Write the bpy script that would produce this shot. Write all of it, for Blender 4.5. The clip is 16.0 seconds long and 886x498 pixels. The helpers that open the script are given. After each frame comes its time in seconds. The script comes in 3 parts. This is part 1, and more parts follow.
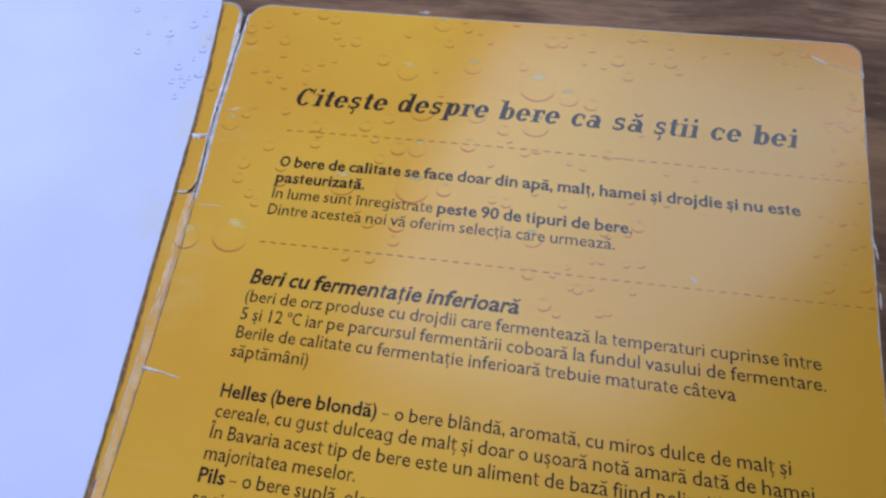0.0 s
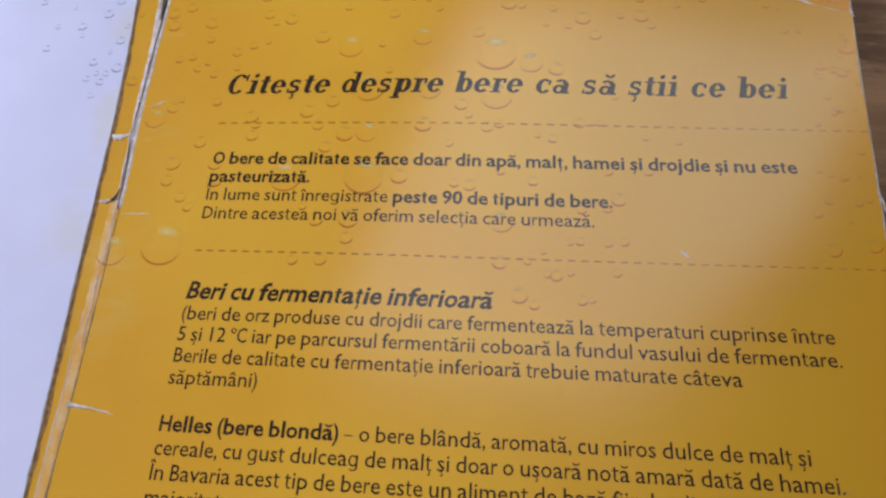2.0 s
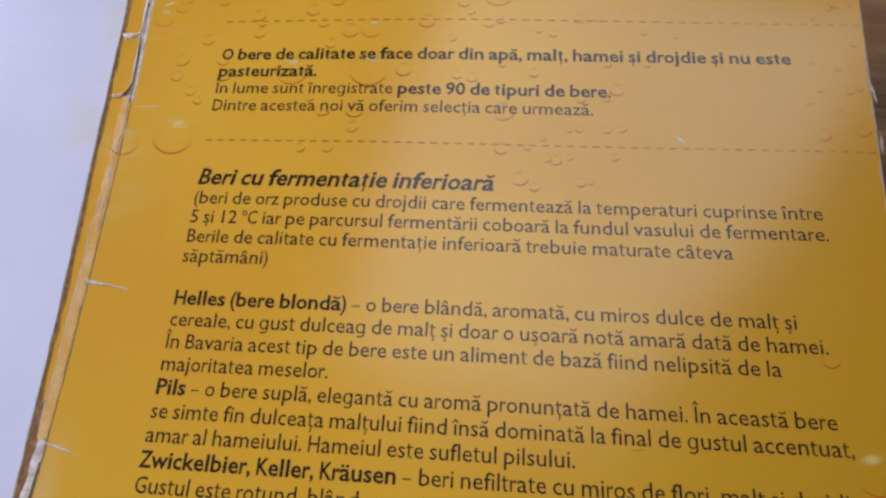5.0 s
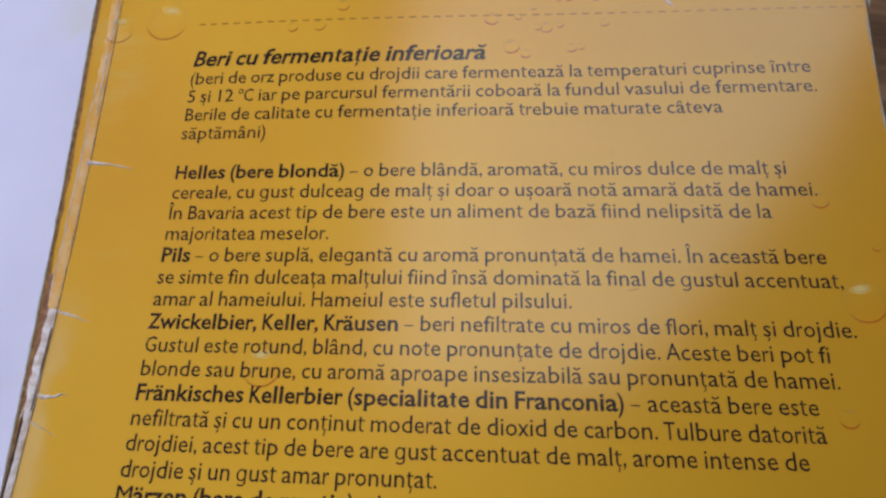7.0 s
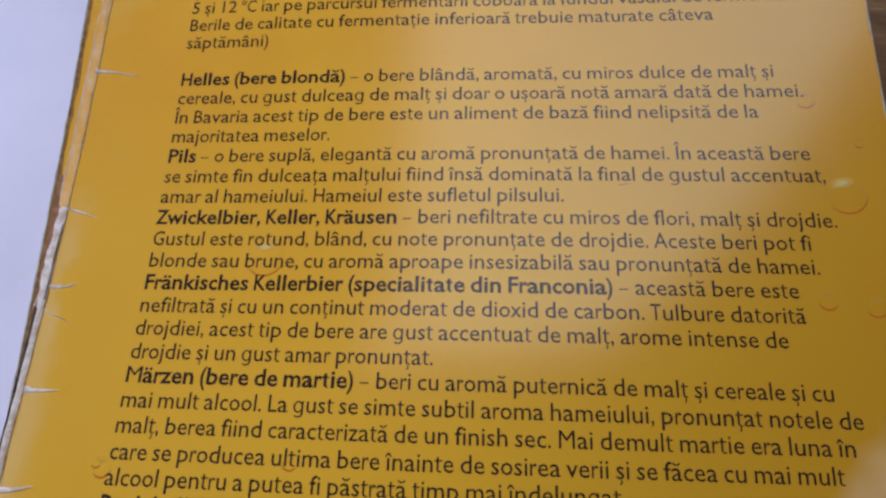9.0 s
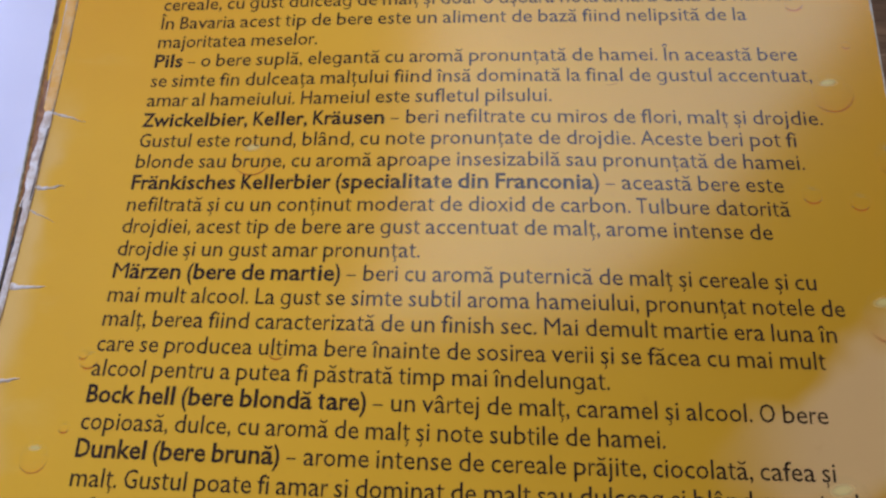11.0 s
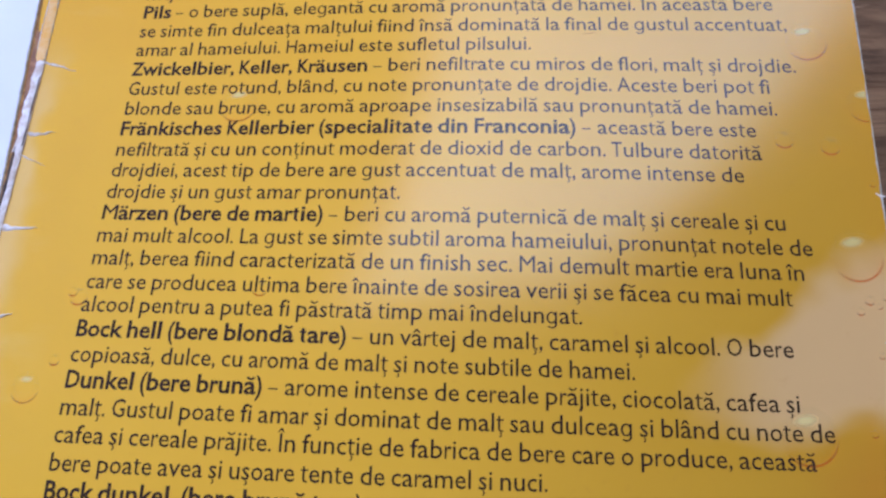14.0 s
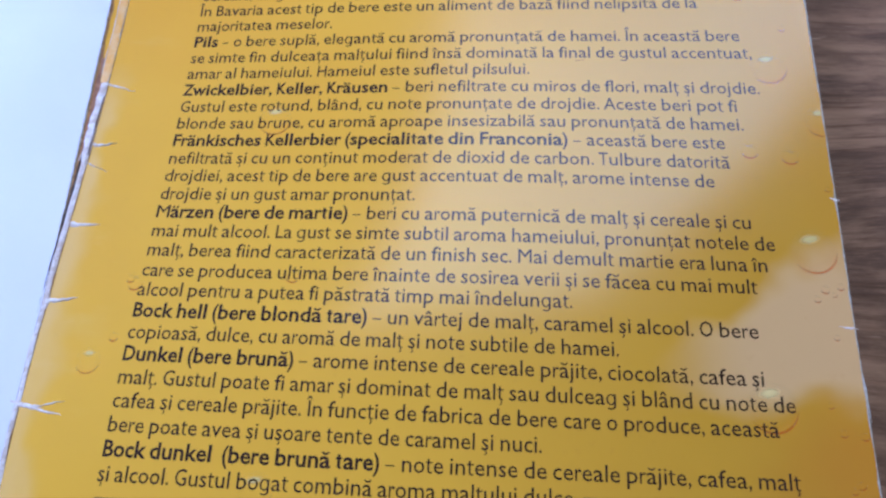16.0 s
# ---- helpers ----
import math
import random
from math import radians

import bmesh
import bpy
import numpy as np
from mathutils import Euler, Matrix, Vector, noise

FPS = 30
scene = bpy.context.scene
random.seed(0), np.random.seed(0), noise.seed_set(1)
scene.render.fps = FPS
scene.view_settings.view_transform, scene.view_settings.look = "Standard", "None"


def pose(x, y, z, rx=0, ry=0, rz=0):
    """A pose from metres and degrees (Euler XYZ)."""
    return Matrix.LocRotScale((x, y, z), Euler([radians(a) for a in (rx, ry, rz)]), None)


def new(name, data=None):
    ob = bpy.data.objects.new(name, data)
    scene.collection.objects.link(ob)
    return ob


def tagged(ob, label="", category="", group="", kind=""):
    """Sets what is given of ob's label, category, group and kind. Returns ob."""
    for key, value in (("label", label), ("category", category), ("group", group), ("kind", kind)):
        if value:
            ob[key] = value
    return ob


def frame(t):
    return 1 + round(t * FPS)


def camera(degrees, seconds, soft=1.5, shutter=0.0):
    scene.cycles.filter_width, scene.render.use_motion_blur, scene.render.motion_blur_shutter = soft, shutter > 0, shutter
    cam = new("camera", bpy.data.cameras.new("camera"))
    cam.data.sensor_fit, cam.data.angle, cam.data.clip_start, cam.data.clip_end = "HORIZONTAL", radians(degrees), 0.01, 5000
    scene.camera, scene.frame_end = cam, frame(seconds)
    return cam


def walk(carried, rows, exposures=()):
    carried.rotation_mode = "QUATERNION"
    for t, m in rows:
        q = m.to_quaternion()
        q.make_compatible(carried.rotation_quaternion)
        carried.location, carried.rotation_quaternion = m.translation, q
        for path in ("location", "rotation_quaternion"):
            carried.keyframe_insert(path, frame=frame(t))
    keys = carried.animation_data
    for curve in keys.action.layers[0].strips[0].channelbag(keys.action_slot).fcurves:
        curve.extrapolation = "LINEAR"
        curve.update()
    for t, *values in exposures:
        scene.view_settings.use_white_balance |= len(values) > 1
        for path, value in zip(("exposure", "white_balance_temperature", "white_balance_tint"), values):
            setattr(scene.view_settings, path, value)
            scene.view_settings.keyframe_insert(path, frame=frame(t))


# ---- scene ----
from mathutils.geometry import tessellate_polygon

PAGE_Z = 0.7550          # height of the printed page
cam = camera(75.0, 16.0, soft=2.35)
# seconds, place on the page's own axes (metres, height over the page), turn in degrees
PATH = [
    (0, 0.07379, -0.09825, 0.16660, 20.429, 2.592, 7.749),
    (0.2, 0.07301, -0.09061, 0.16445, 20.855, 3.912, 4.998),
    (0.5, 0.07616, -0.08885, 0.14933, 19.461, 3.632, 3.108),
    (0.7, 0.07687, -0.08801, 0.14860, 19.916, 2.809, 2.749),
    (1, 0.08250, -0.08673, 0.15021, 20.101, 3.461, 2.731),
    (1.5, 0.07986, -0.08841, 0.14522, 19.261, 3.240, 2.866),
    (2, 0.07978, -0.09109, 0.14711, 19.524, 3.079, 3.025),
    (2.5, 0.08097, -0.09685, 0.14720, 19.218, 3.144, 3.155),
    (3, 0.08099, -0.10635, 0.14597, 18.384, 2.884, 3.256),
    (3.5, 0.08047, -0.11242, 0.14607, 18.313, 2.985, 3.259),
    (3.7, 0.07986, -0.11318, 0.14611, 18.237, 2.984, 3.249),
    (5.8, 0.08023, -0.13112, 0.13900, 16.608, 2.867, 2.864),
    (6, 0.08230, -0.13721, 0.13775, 16.178, 2.871, 2.292),
    (6.5, 0.08241, -0.14561, 0.13821, 16.078, 3.312, 1.545),
    (7, 0.08183, -0.14840, 0.13773, 16.044, 3.539, 1.365),
    (7.5, 0.08510, -0.15097, 0.13721, 16.015, 3.564, 1.636),
    (8, 0.08569, -0.15458, 0.13713, 16.036, 3.519, 1.576),
    (8.5, 0.08441, -0.16266, 0.13647, 15.494, 3.566, 1.643),
    (9, 0.08323, -0.17167, 0.13665, 14.920, 3.515, 1.640),
    (9.5, 0.08214, -0.17830, 0.13688, 15.032, 3.149, 1.906),
    (10, 0.08174, -0.18872, 0.13497, 14.663, 2.935, 1.808),
    (10.2, 0.08212, -0.19319, 0.13424, 14.369, 2.954, 1.690),
    (12.3, 0.09081, -0.19150, 0.11935, 11.808, 2.919, 1.526),
    (12.5, 0.09133, -0.19286, 0.11715, 11.189, 3.192, 1.657),
    (13, 0.09143, -0.19415, 0.11993, 11.282, 3.074, 1.618),
    (13.5, 0.09286, -0.19637, 0.12137, 11.265, 2.633, 1.702),
    (14, 0.09087, -0.20487, 0.13183, 13.117, 3.101, 1.897),
    (14.5, 0.09285, -0.21604, 0.14081, 14.402, 3.546, 2.192),
    (15, 0.09119, -0.21836, 0.14277, 15.201, 3.573, 2.245),
    (15.5, 0.09099, -0.21811, 0.14491, 15.365, 3.749, 2.274),
    (16, 0.09213, -0.21849, 0.14858, 16.200, 3.784, 2.534),
]
walk(cam, [(t, pose(x, y, PAGE_Z + z, rx, ry, rz)) for t, x, y, z, rx, ry, rz in PATH],
     exposures=[(0.0, 0.29, 4980, 10), (0.5, 0.29, 5030, 10), (1.0, 0.25, 5480, 10), (1.5, 0.24, 5780, 10), (3.0, 0.22, 6290, 10), (6.0, 0.2, 6200, 10), (8.0, 0.19, 6110, 10), (10.2, 0.15, 6000, 10),
                (12.3, 0.7, 5180, 17), (13.5, 0.76, 4990, 15), (14.5, 0.82, 5030, 15), (15.5, 0.79, 4770, 15), (16.0, 0.76, 4620, 15)])

# ---- world and light ----
world = bpy.data.worlds.new("sky")
scene.world = world
world.use_nodes = True
sky = world.node_tree.nodes.new("ShaderNodeTexSky")
sky.sky_type, sky.sun_disc, sky.sun_elevation, sky.sun_rotation = "NISHITA", False, radians(40), radians(250)
world.node_tree.links.new(sky.outputs[0], world.node_tree.nodes["Background"].inputs[0])
world.node_tree.nodes["Background"].inputs[1].default_value = 0.08


def daylight(name, m, wide, deep, watts, colour):
    lamp = bpy.data.lights.new(name, "AREA")
    lamp.shape, lamp.size, lamp.size_y, lamp.energy, lamp.color = "RECTANGLE", wide, deep, watts, colour
    ob = new(name, lamp)
    ob.matrix_world = m
    return ob


# added unseen source above the ceiling opening; it makes the page's glare
daylight("added_overhead_daylight", pose(1.0, 0.85, 2.95), 3.6, 2.6, 86, (0.85, 0.86, 0.84))
daylight("window_daylight", pose(-2.32, 0.7, 1.55, 0, -90, 0), 1.5, 2.4, 68, (0.69, 0.71, 1.0))


# ---- materials ----
class Nodes:
    """A small writer of node trees."""

    def __init__(self, name):
        self.mat = bpy.data.materials.new(name)
        self.mat.use_nodes = True
        self.tree = self.mat.node_tree
        self.bsdf = self.tree.nodes["Principled BSDF"]
        self.out = self.tree.nodes["Material Output"]

    def link(self, a, b):
        self.tree.links.new(a, b)

    def node(self, kind, **props):
        n = self.tree.nodes.new(kind)
        for key, value in props.items():
            setattr(n, key, value)
        return n

    def put(self, socket, value):
        if hasattr(value, "is_linked"):
            self.link(value, socket)
        else:
            socket.default_value = value

    def maths(self, op, a, b=0.0, c=0.0, clamp=False):
        n = self.node("ShaderNodeMath", operation=op, use_clamp=clamp)
        for socket, value in zip(n.inputs, (a, b, c)):
            self.put(socket, value)
        return n.outputs[0]

    def mix(self, fac, a, b):
        n = self.node("ShaderNodeMix", data_type="RGBA")
        self.put(n.inputs[0], fac)
        self.put(n.inputs[6], a if hasattr(a, "is_linked") else (*a, 1))
        self.put(n.inputs[7], b if hasattr(b, "is_linked") else (*b, 1))
        return n.outputs[2]

    def noise(self, where, scale, detail=3.0, rough=0.5, stretch=None):
        if stretch:
            m = self.node("ShaderNodeMapping")
            self.link(where, m.inputs[0])
            m.inputs["Scale"].default_value = stretch
            where = m.outputs[0]
        n = self.node("ShaderNodeTexNoise")
        self.link(where, n.inputs["Vector"])
        n.inputs["Scale"].default_value, n.inputs["Detail"].default_value, n.inputs["Roughness"].default_value = scale, detail, rough
        return n.outputs[0]

    def steps(self, value, low, high):
        n = self.node("ShaderNodeMapRange", interpolation_type="SMOOTHSTEP")
        self.put(n.inputs[0], value)
        n.inputs[1].default_value, n.inputs[2].default_value = low, high
        return n.outputs[0]

    def place(self):
        return self.node("ShaderNodeNewGeometry").outputs["Position"]

    def axes(self, where):
        n = self.node("ShaderNodeSeparateXYZ")
        self.link(where, n.inputs[0])
        return n.outputs

    def relief(self, height, metres, strength=1.0, after=None):
        n = self.node("ShaderNodeBump")
        n.inputs["Strength"].default_value, n.inputs["Distance"].default_value = strength, metres
        self.link(height, n.inputs["Height"])
        if after is not None:
            self.link(after, n.inputs["Normal"])
        return n.outputs[0]

    def finish(self, colour, rough, normal=None, specular=0.5):
        self.put(self.bsdf.inputs["Base Color"], colour if hasattr(colour, "is_linked") else (*colour, 1))
        self.put(self.bsdf.inputs["Roughness"], rough)
        self.bsdf.inputs["Specular IOR Level"].default_value = specular
        if normal is not None:
            self.link(normal, self.bsdf.inputs["Normal"])
        return self.mat


GLOSS = 0.195


def laminate(n, where):
    """The waves of the laminated sheet, shared by paper and ink."""
    wave = n.noise(where, 11.0, 1.0, 0.4)
    fine = n.noise(where, 900.0, 2.0)
    return n.relief(fine, 0.00001, 0.5, n.relief(wave, 0.0006))


def yellow_paper():
    n = Nodes("yellow_printed_paper")
    where = n.place()
    x, y, z = n.axes(where)
    cloud = n.noise(where, 16.0, 2.0)
    colour = n.mix(n.steps(cloud, 0.3, 0.7), (0.81, 0.415, 0.026), (0.86, 0.475, 0.034))
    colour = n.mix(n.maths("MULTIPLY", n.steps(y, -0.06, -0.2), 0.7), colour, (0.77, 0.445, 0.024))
    # darker towards the right: amber print, with the light's fall-off put into it
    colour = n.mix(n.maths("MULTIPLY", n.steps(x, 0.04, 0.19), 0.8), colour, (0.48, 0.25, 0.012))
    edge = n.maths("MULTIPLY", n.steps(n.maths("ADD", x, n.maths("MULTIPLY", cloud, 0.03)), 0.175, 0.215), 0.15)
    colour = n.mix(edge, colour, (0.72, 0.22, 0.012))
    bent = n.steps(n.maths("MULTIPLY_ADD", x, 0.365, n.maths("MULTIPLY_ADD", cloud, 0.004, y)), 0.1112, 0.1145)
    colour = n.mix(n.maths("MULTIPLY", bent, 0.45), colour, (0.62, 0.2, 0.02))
    # the printed beer: a pale wash low on the page by the outer edge, deep amber under it
    wander = n.maths("MULTIPLY_ADD", n.noise(where, 45.0, 2.0), 0.024, -0.012)
    slant = n.steps(n.maths("ADD", n.maths("MULTIPLY_ADD", x, 0.63, n.maths("MULTIPLY", y, -1.0)), wander), 0.283, 0.292)
    ends = n.maths("MULTIPLY", n.steps(n.maths("ADD", y, wander), -0.218, -0.208), n.steps(x, 0.13, 0.158))
    colour = n.mix(n.maths("MULTIPLY", n.maths("MULTIPLY", slant, ends), 0.62), colour, (0.74, 0.5, 0.25))
    amber = n.maths("MULTIPLY", n.steps(n.maths("ADD", y, wander), -0.211, -0.222), n.steps(n.maths("ADD", x, wander), 0.15, 0.178))
    colour = n.mix(n.maths("MULTIPLY", amber, 0.5), colour, (0.5, 0.19, 0.012))
    grime = n.steps(n.noise(where, 260.0, 4.0, 0.6), 0.62, 0.8)
    colour = n.mix(n.maths("MULTIPLY", grime, 0.12), colour, (0.45, 0.2, 0.03))
    # paler wear beside the fold; the window's sheen there is painted in too
    pale = n.maths("MULTIPLY", n.steps(n.noise(where, 60.0, 4.0, 0.6, (0.4, 1.0, 1.0)), 0.56, 0.74), n.steps(x, -0.002, -0.024))
    colour = n.mix(n.maths("MULTIPLY", pale, 0.42), colour, (0.86, 0.6, 0.17))
    # the lamination has come loose along the lower fold and looks milky there
    loose = n.maths("MULTIPLY", n.steps(n.maths("ADD", x, wander), -0.0155, -0.0225), n.steps(n.maths("ADD", y, wander), -0.118, -0.136))
    loose = n.maths("MULTIPLY", loose, n.maths("MULTIPLY_ADD", n.noise(where, 70.0, 3.0, 0.6, (1.0, 0.4, 1.0)), 0.7, 0.05))
    colour = n.mix(loose, colour, (0.84, 0.6, 0.26))
    rough = n.maths("MULTIPLY_ADD", n.noise(where, 140.0, 3.0), 0.1, GLOSS - 0.05)
    return n.finish(colour, rough, laminate(n, where))


def ink(name, colour):
    n = Nodes(name)
    where = n.place()
    c = n.mix(n.steps(n.noise(where, 500.0), 0.3, 0.8), colour, tuple(v * 1.7 for v in colour))
    return n.finish(c, GLOSS, laminate(n, where), 0.4)


def white_paper():
    n = Nodes("white_laminated_paper")
    where = n.place()
    x, y, z = n.axes(where)
    near = n.steps(n.maths("ADD", x, n.maths("MULTIPLY", y, 0.0415)), -0.052, -0.034)
    blot = n.steps(n.noise(where, 34.0, 4.0, 0.6), 0.53, 0.68)
    colour = n.mix(n.steps(n.noise(where, 20.0), 0.35, 0.7), (0.77, 0.77, 0.95), (0.82, 0.815, 0.98))
    colour = n.mix(n.maths("MULTIPLY", n.maths("MULTIPLY", near, blot), 0.3), colour, (0.78, 0.72, 0.42))
    faint = n.steps(n.noise(where, 9.0, 3.0, 0.6, (1.0, 2.0, 1.0)), 0.58, 0.75)
    colour = n.mix(n.maths("MULTIPLY", faint, 0.12), colour, (0.75, 0.72, 0.6))
    return n.finish(colour, 0.3, n.relief(n.noise(where, 12.0, 1.0), 0.0015))


def rough_paper(name, light, dark, scale=700.0):
    """Torn or worn paper fibre."""
    n = Nodes(name)
    where = n.place()
    a = n.noise(where, scale, 4.0, 0.7)
    colour = n.mix(n.steps(a, 0.35, 0.68), dark, light)
    return n.finish(colour, 0.75, n.relief(a, 0.0003), 0.3)


def droplet_print(name, rim, shine, strength, inner=0.74, glow=0.3):
    """A printed drop: a soft crescent below and a pale glint above, on a clear ground."""
    n = Nodes(name)
    x, y, z = n.axes(n.node("ShaderNodeTexCoord").outputs["UV"])
    x, y = (n.maths("MULTIPLY_ADD", v, 2.0, -1.0) for v in (x, y))
    r = n.maths("SQRT", n.maths("ADD", n.maths("MULTIPLY", x, x), n.maths("MULTIPLY", y, y)))
    ring = n.maths("MULTIPLY", n.steps(r, inner, inner * 0.4 + 0.57), n.steps(r, 1.0, 0.94))
    low = n.steps(n.maths("ADD", y, n.maths("MULTIPLY", x, -0.12)), -0.2, -0.85)
    halo = n.maths("MULTIPLY", n.maths("MULTIPLY", n.steps(r, 0.35, 0.85), n.steps(r, 1.0, 0.86)), 0.03)
    gx, gy = n.maths("MULTIPLY", x, 1.9), n.maths("MULTIPLY", n.maths("SUBTRACT", y, 0.5), 4.2)
    glint = n.steps(n.maths("ADD", n.maths("MULTIPLY", gx, gx), n.maths("MULTIPLY", gy, gy)), 1.1, 0.0)
    crescent = n.maths("MAXIMUM", n.maths("MULTIPLY", n.maths("MULTIPLY", ring, low), strength), halo)
    n.finish(n.mix(n.steps(y, -0.05, 0.2), rim, shine), GLOSS, laminate(n, n.place()))
    clear = n.node("ShaderNodeBsdfTransparent")
    both = n.node("ShaderNodeMixShader")
    n.link(n.maths("MAXIMUM", crescent, n.maths("MULTIPLY", glint, glow), clamp=True), both.inputs[0])
    n.link(clear.outputs[0], both.inputs[1])
    n.link(n.bsdf.outputs[0], both.inputs[2])
    n.link(both.outputs[0], n.out.inputs[0])
    return n.mat


def wood():
    n = Nodes("dark_oak")
    where = n.place()
    bend = n.noise(where, 5.0, 2.0)
    shifted = n.node("ShaderNodeVectorMath", operation="ADD")
    n.link(where, shifted.inputs[0])
    push = n.node("ShaderNodeCombineXYZ")
    n.link(n.maths("MULTIPLY", bend, 0.05), push.inputs[1])
    n.link(push.outputs[0], shifted.inputs[1])
    grain = n.noise(shifted.outputs[0], 62.0, 6.0, 0.74, (0.24, 1.4, 1.0))
    fibre = n.noise(shifted.outputs[0], 260.0, 4.0, 0.65, (0.09, 2.0, 1.0))
    fleck = n.noise(where, 420.0, 2.0, 0.5, (0.16, 1.4, 1.0))
    broad = n.noise(where, 17.0, 3.0, 0.6, (0.5, 1.2, 1.0))
    colour = n.mix(n.steps(grain, 0.36, 0.66), (0.11, 0.06, 0.034), (0.33, 0.19, 0.1))
    colour = n.mix(n.maths("MULTIPLY", n.steps(fibre, 0.5, 0.7), 0.65), colour, (0.08, 0.038, 0.018))
    colour = n.mix(n.maths("MULTIPLY", n.steps(broad, 0.5, 0.72), 0.45), colour, (0.4, 0.22, 0.105))
    colour = n.mix(n.maths("MULTIPLY", n.steps(broad, 0.48, 0.3), 0.5), colour, (0.13, 0.066, 0.034))
    colour = n.mix(n.maths("MULTIPLY", n.steps(fleck, 0.68, 0.78), 0.55), colour, (0.5, 0.33, 0.2))
    both = n.maths("ADD", n.maths("MULTIPLY", grain, 0.6), n.maths("MULTIPLY", fibre, 0.4))
    return n.finish(colour, n.maths("MULTIPLY_ADD", fibre, 0.25, 0.45), n.relief(both, 0.0006), 0.13)


def plaster(name, colour):
    n = Nodes(name)
    where = n.place()
    a = n.noise(where, 6.0, 4.0)
    c = n.mix(a, tuple(v * 0.88 for v in colour), colour)
    return n.finish(c, 0.85, n.relief(n.noise(where, 180.0, 3.0), 0.0006), 0.3)


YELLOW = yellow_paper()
WHITE = white_paper()
INK = ink("dark_brown_ink", (0.037, 0.021, 0.011))
FADED_INK = ink("faded_brown_ink", (0.27, 0.14, 0.03))
RULE_INK = ink("brown_rule_ink", (0.3, 0.12, 0.012))
RIM = rough_paper("worn_white_edge", (0.62, 0.59, 0.53), (0.42, 0.35, 0.25))
TORN = rough_paper("torn_paper_fibre", (0.86, 0.81, 0.77), (0.6, 0.48, 0.38), 380.0)
LIFTED = rough_paper("lifted_lamination", (0.86, 0.58, 0.26), (0.82, 0.42, 0.06), 150.0)
CRACK = rough_paper("dark_crack", (0.09, 0.05, 0.025), (0.025, 0.016, 0.01))
# brown of soil and cracks, also painted where the white sheet's shadow falls
SOIL_AND_SHADE = rough_paper("brown_soil_and_shade", (0.55, 0.29, 0.08), (0.25, 0.12, 0.04))
RUST_SHADE = rough_paper("rust_brown_soil_and_shade", (0.42, 0.2, 0.09), (0.22, 0.1, 0.05), 300.0)
DROP = droplet_print("amber_drop_print", (0.82, 0.19, 0.015), (1.0, 0.82, 0.22), 0.58, 0.74, 0.15)
SMALL_DROP = droplet_print("small_amber_drop_print", (0.82, 0.19, 0.015), (1.0, 0.8, 0.18), 0.56, 0.6, 0.1)
BIG_DROP = droplet_print("large_amber_drop_print", (0.82, 0.19, 0.015), (1.0, 0.9, 0.36), 0.52, 0.86, 0.42)
GREY_DROP = droplet_print("grey_drop_print", (0.2, 0.24, 0.42), (0.92, 0.93, 0.96), 0.85)
WOOD = wood()
WALL = plaster("warm_plaster", (0.46, 0.39, 0.3))
CEILING = plaster("ceiling_plaster", (0.34, 0.27, 0.19))
FLOOR = plaster("floor_stone", (0.25, 0.22, 0.2))


# ---- building helpers ----
def part(name, bm, material, parent, label=""):
    """Links a bmesh as one mesh object under a thing or a part."""
    mesh = bpy.data.meshes.new(name)
    bm.to_mesh(mesh)
    bm.free()
    for m in material if isinstance(material, (list, tuple)) else [material]:
        mesh.materials.append(m)
    ob = new(name, mesh)
    ob.parent = parent
    if label:
        tagged(ob, label)
    return ob


# the sheet's gentle waves: soft hills (millimetres), in columns along x and rows down the page
HILLS = dict(zip([(x, y) for x in (-20, 30, 80, 130, 180) for y in (45, -25, -95, -165, -235)],
                 (-1.01, -0.11, -1.37, 0.44, 3.56, -0.73, 1.37, 0.12, -0.67, 2.83, 2.17, 0.33, -0.66, 3.05, 1.88, 0.02, 0.54, -0.92, 2.60, 0.29, -1.40, 2.24, 0.10, 0.77, -0.63)))
HILL_X, HILL_Y = np.array([k[0] for k in HILLS], float), np.array([k[1] for k in HILLS], float)
HILL_H = np.array(list(HILLS.values()))


def swell(x, y):
    """How far the sheet stands above its mean plane; left of the fold it stays as at the fold."""
    return float(np.exp(-(((max(x, -27.0) - HILL_X) / 42) ** 2 + ((y - HILL_Y) / 55) ** 2) / 2) @ HILL_H)


def at(x, y, z=0.0):
    """A point from millimetres on the page, on its waves."""
    return Vector((x / 1000, y / 1000, PAGE_Z + (z + swell(x, y)) / 1000))


def flat(x, y, z):
    return Vector((x / 1000, y / 1000, PAGE_Z + z / 1000))


def box(bm, low, high):
    vs = [bm.verts.new((x, y, z)) for x in (low[0], high[0]) for y in (low[1], high[1]) for z in (low[2], high[2])]
    for f in ((0, 1, 3, 2), (4, 6, 7, 5), (0, 4, 5, 1), (2, 3, 7, 6), (0, 2, 6, 4), (1, 5, 7, 3)):
        bm.faces.new([vs[i] for i in f])
    return bm


def bevelled(bm, width):
    bmesh.ops.recalc_face_normals(bm, faces=bm.faces[:])
    bmesh.ops.bevel(bm, geom=bm.edges[:], offset=width, segments=2, affect="EDGES")
    return bm


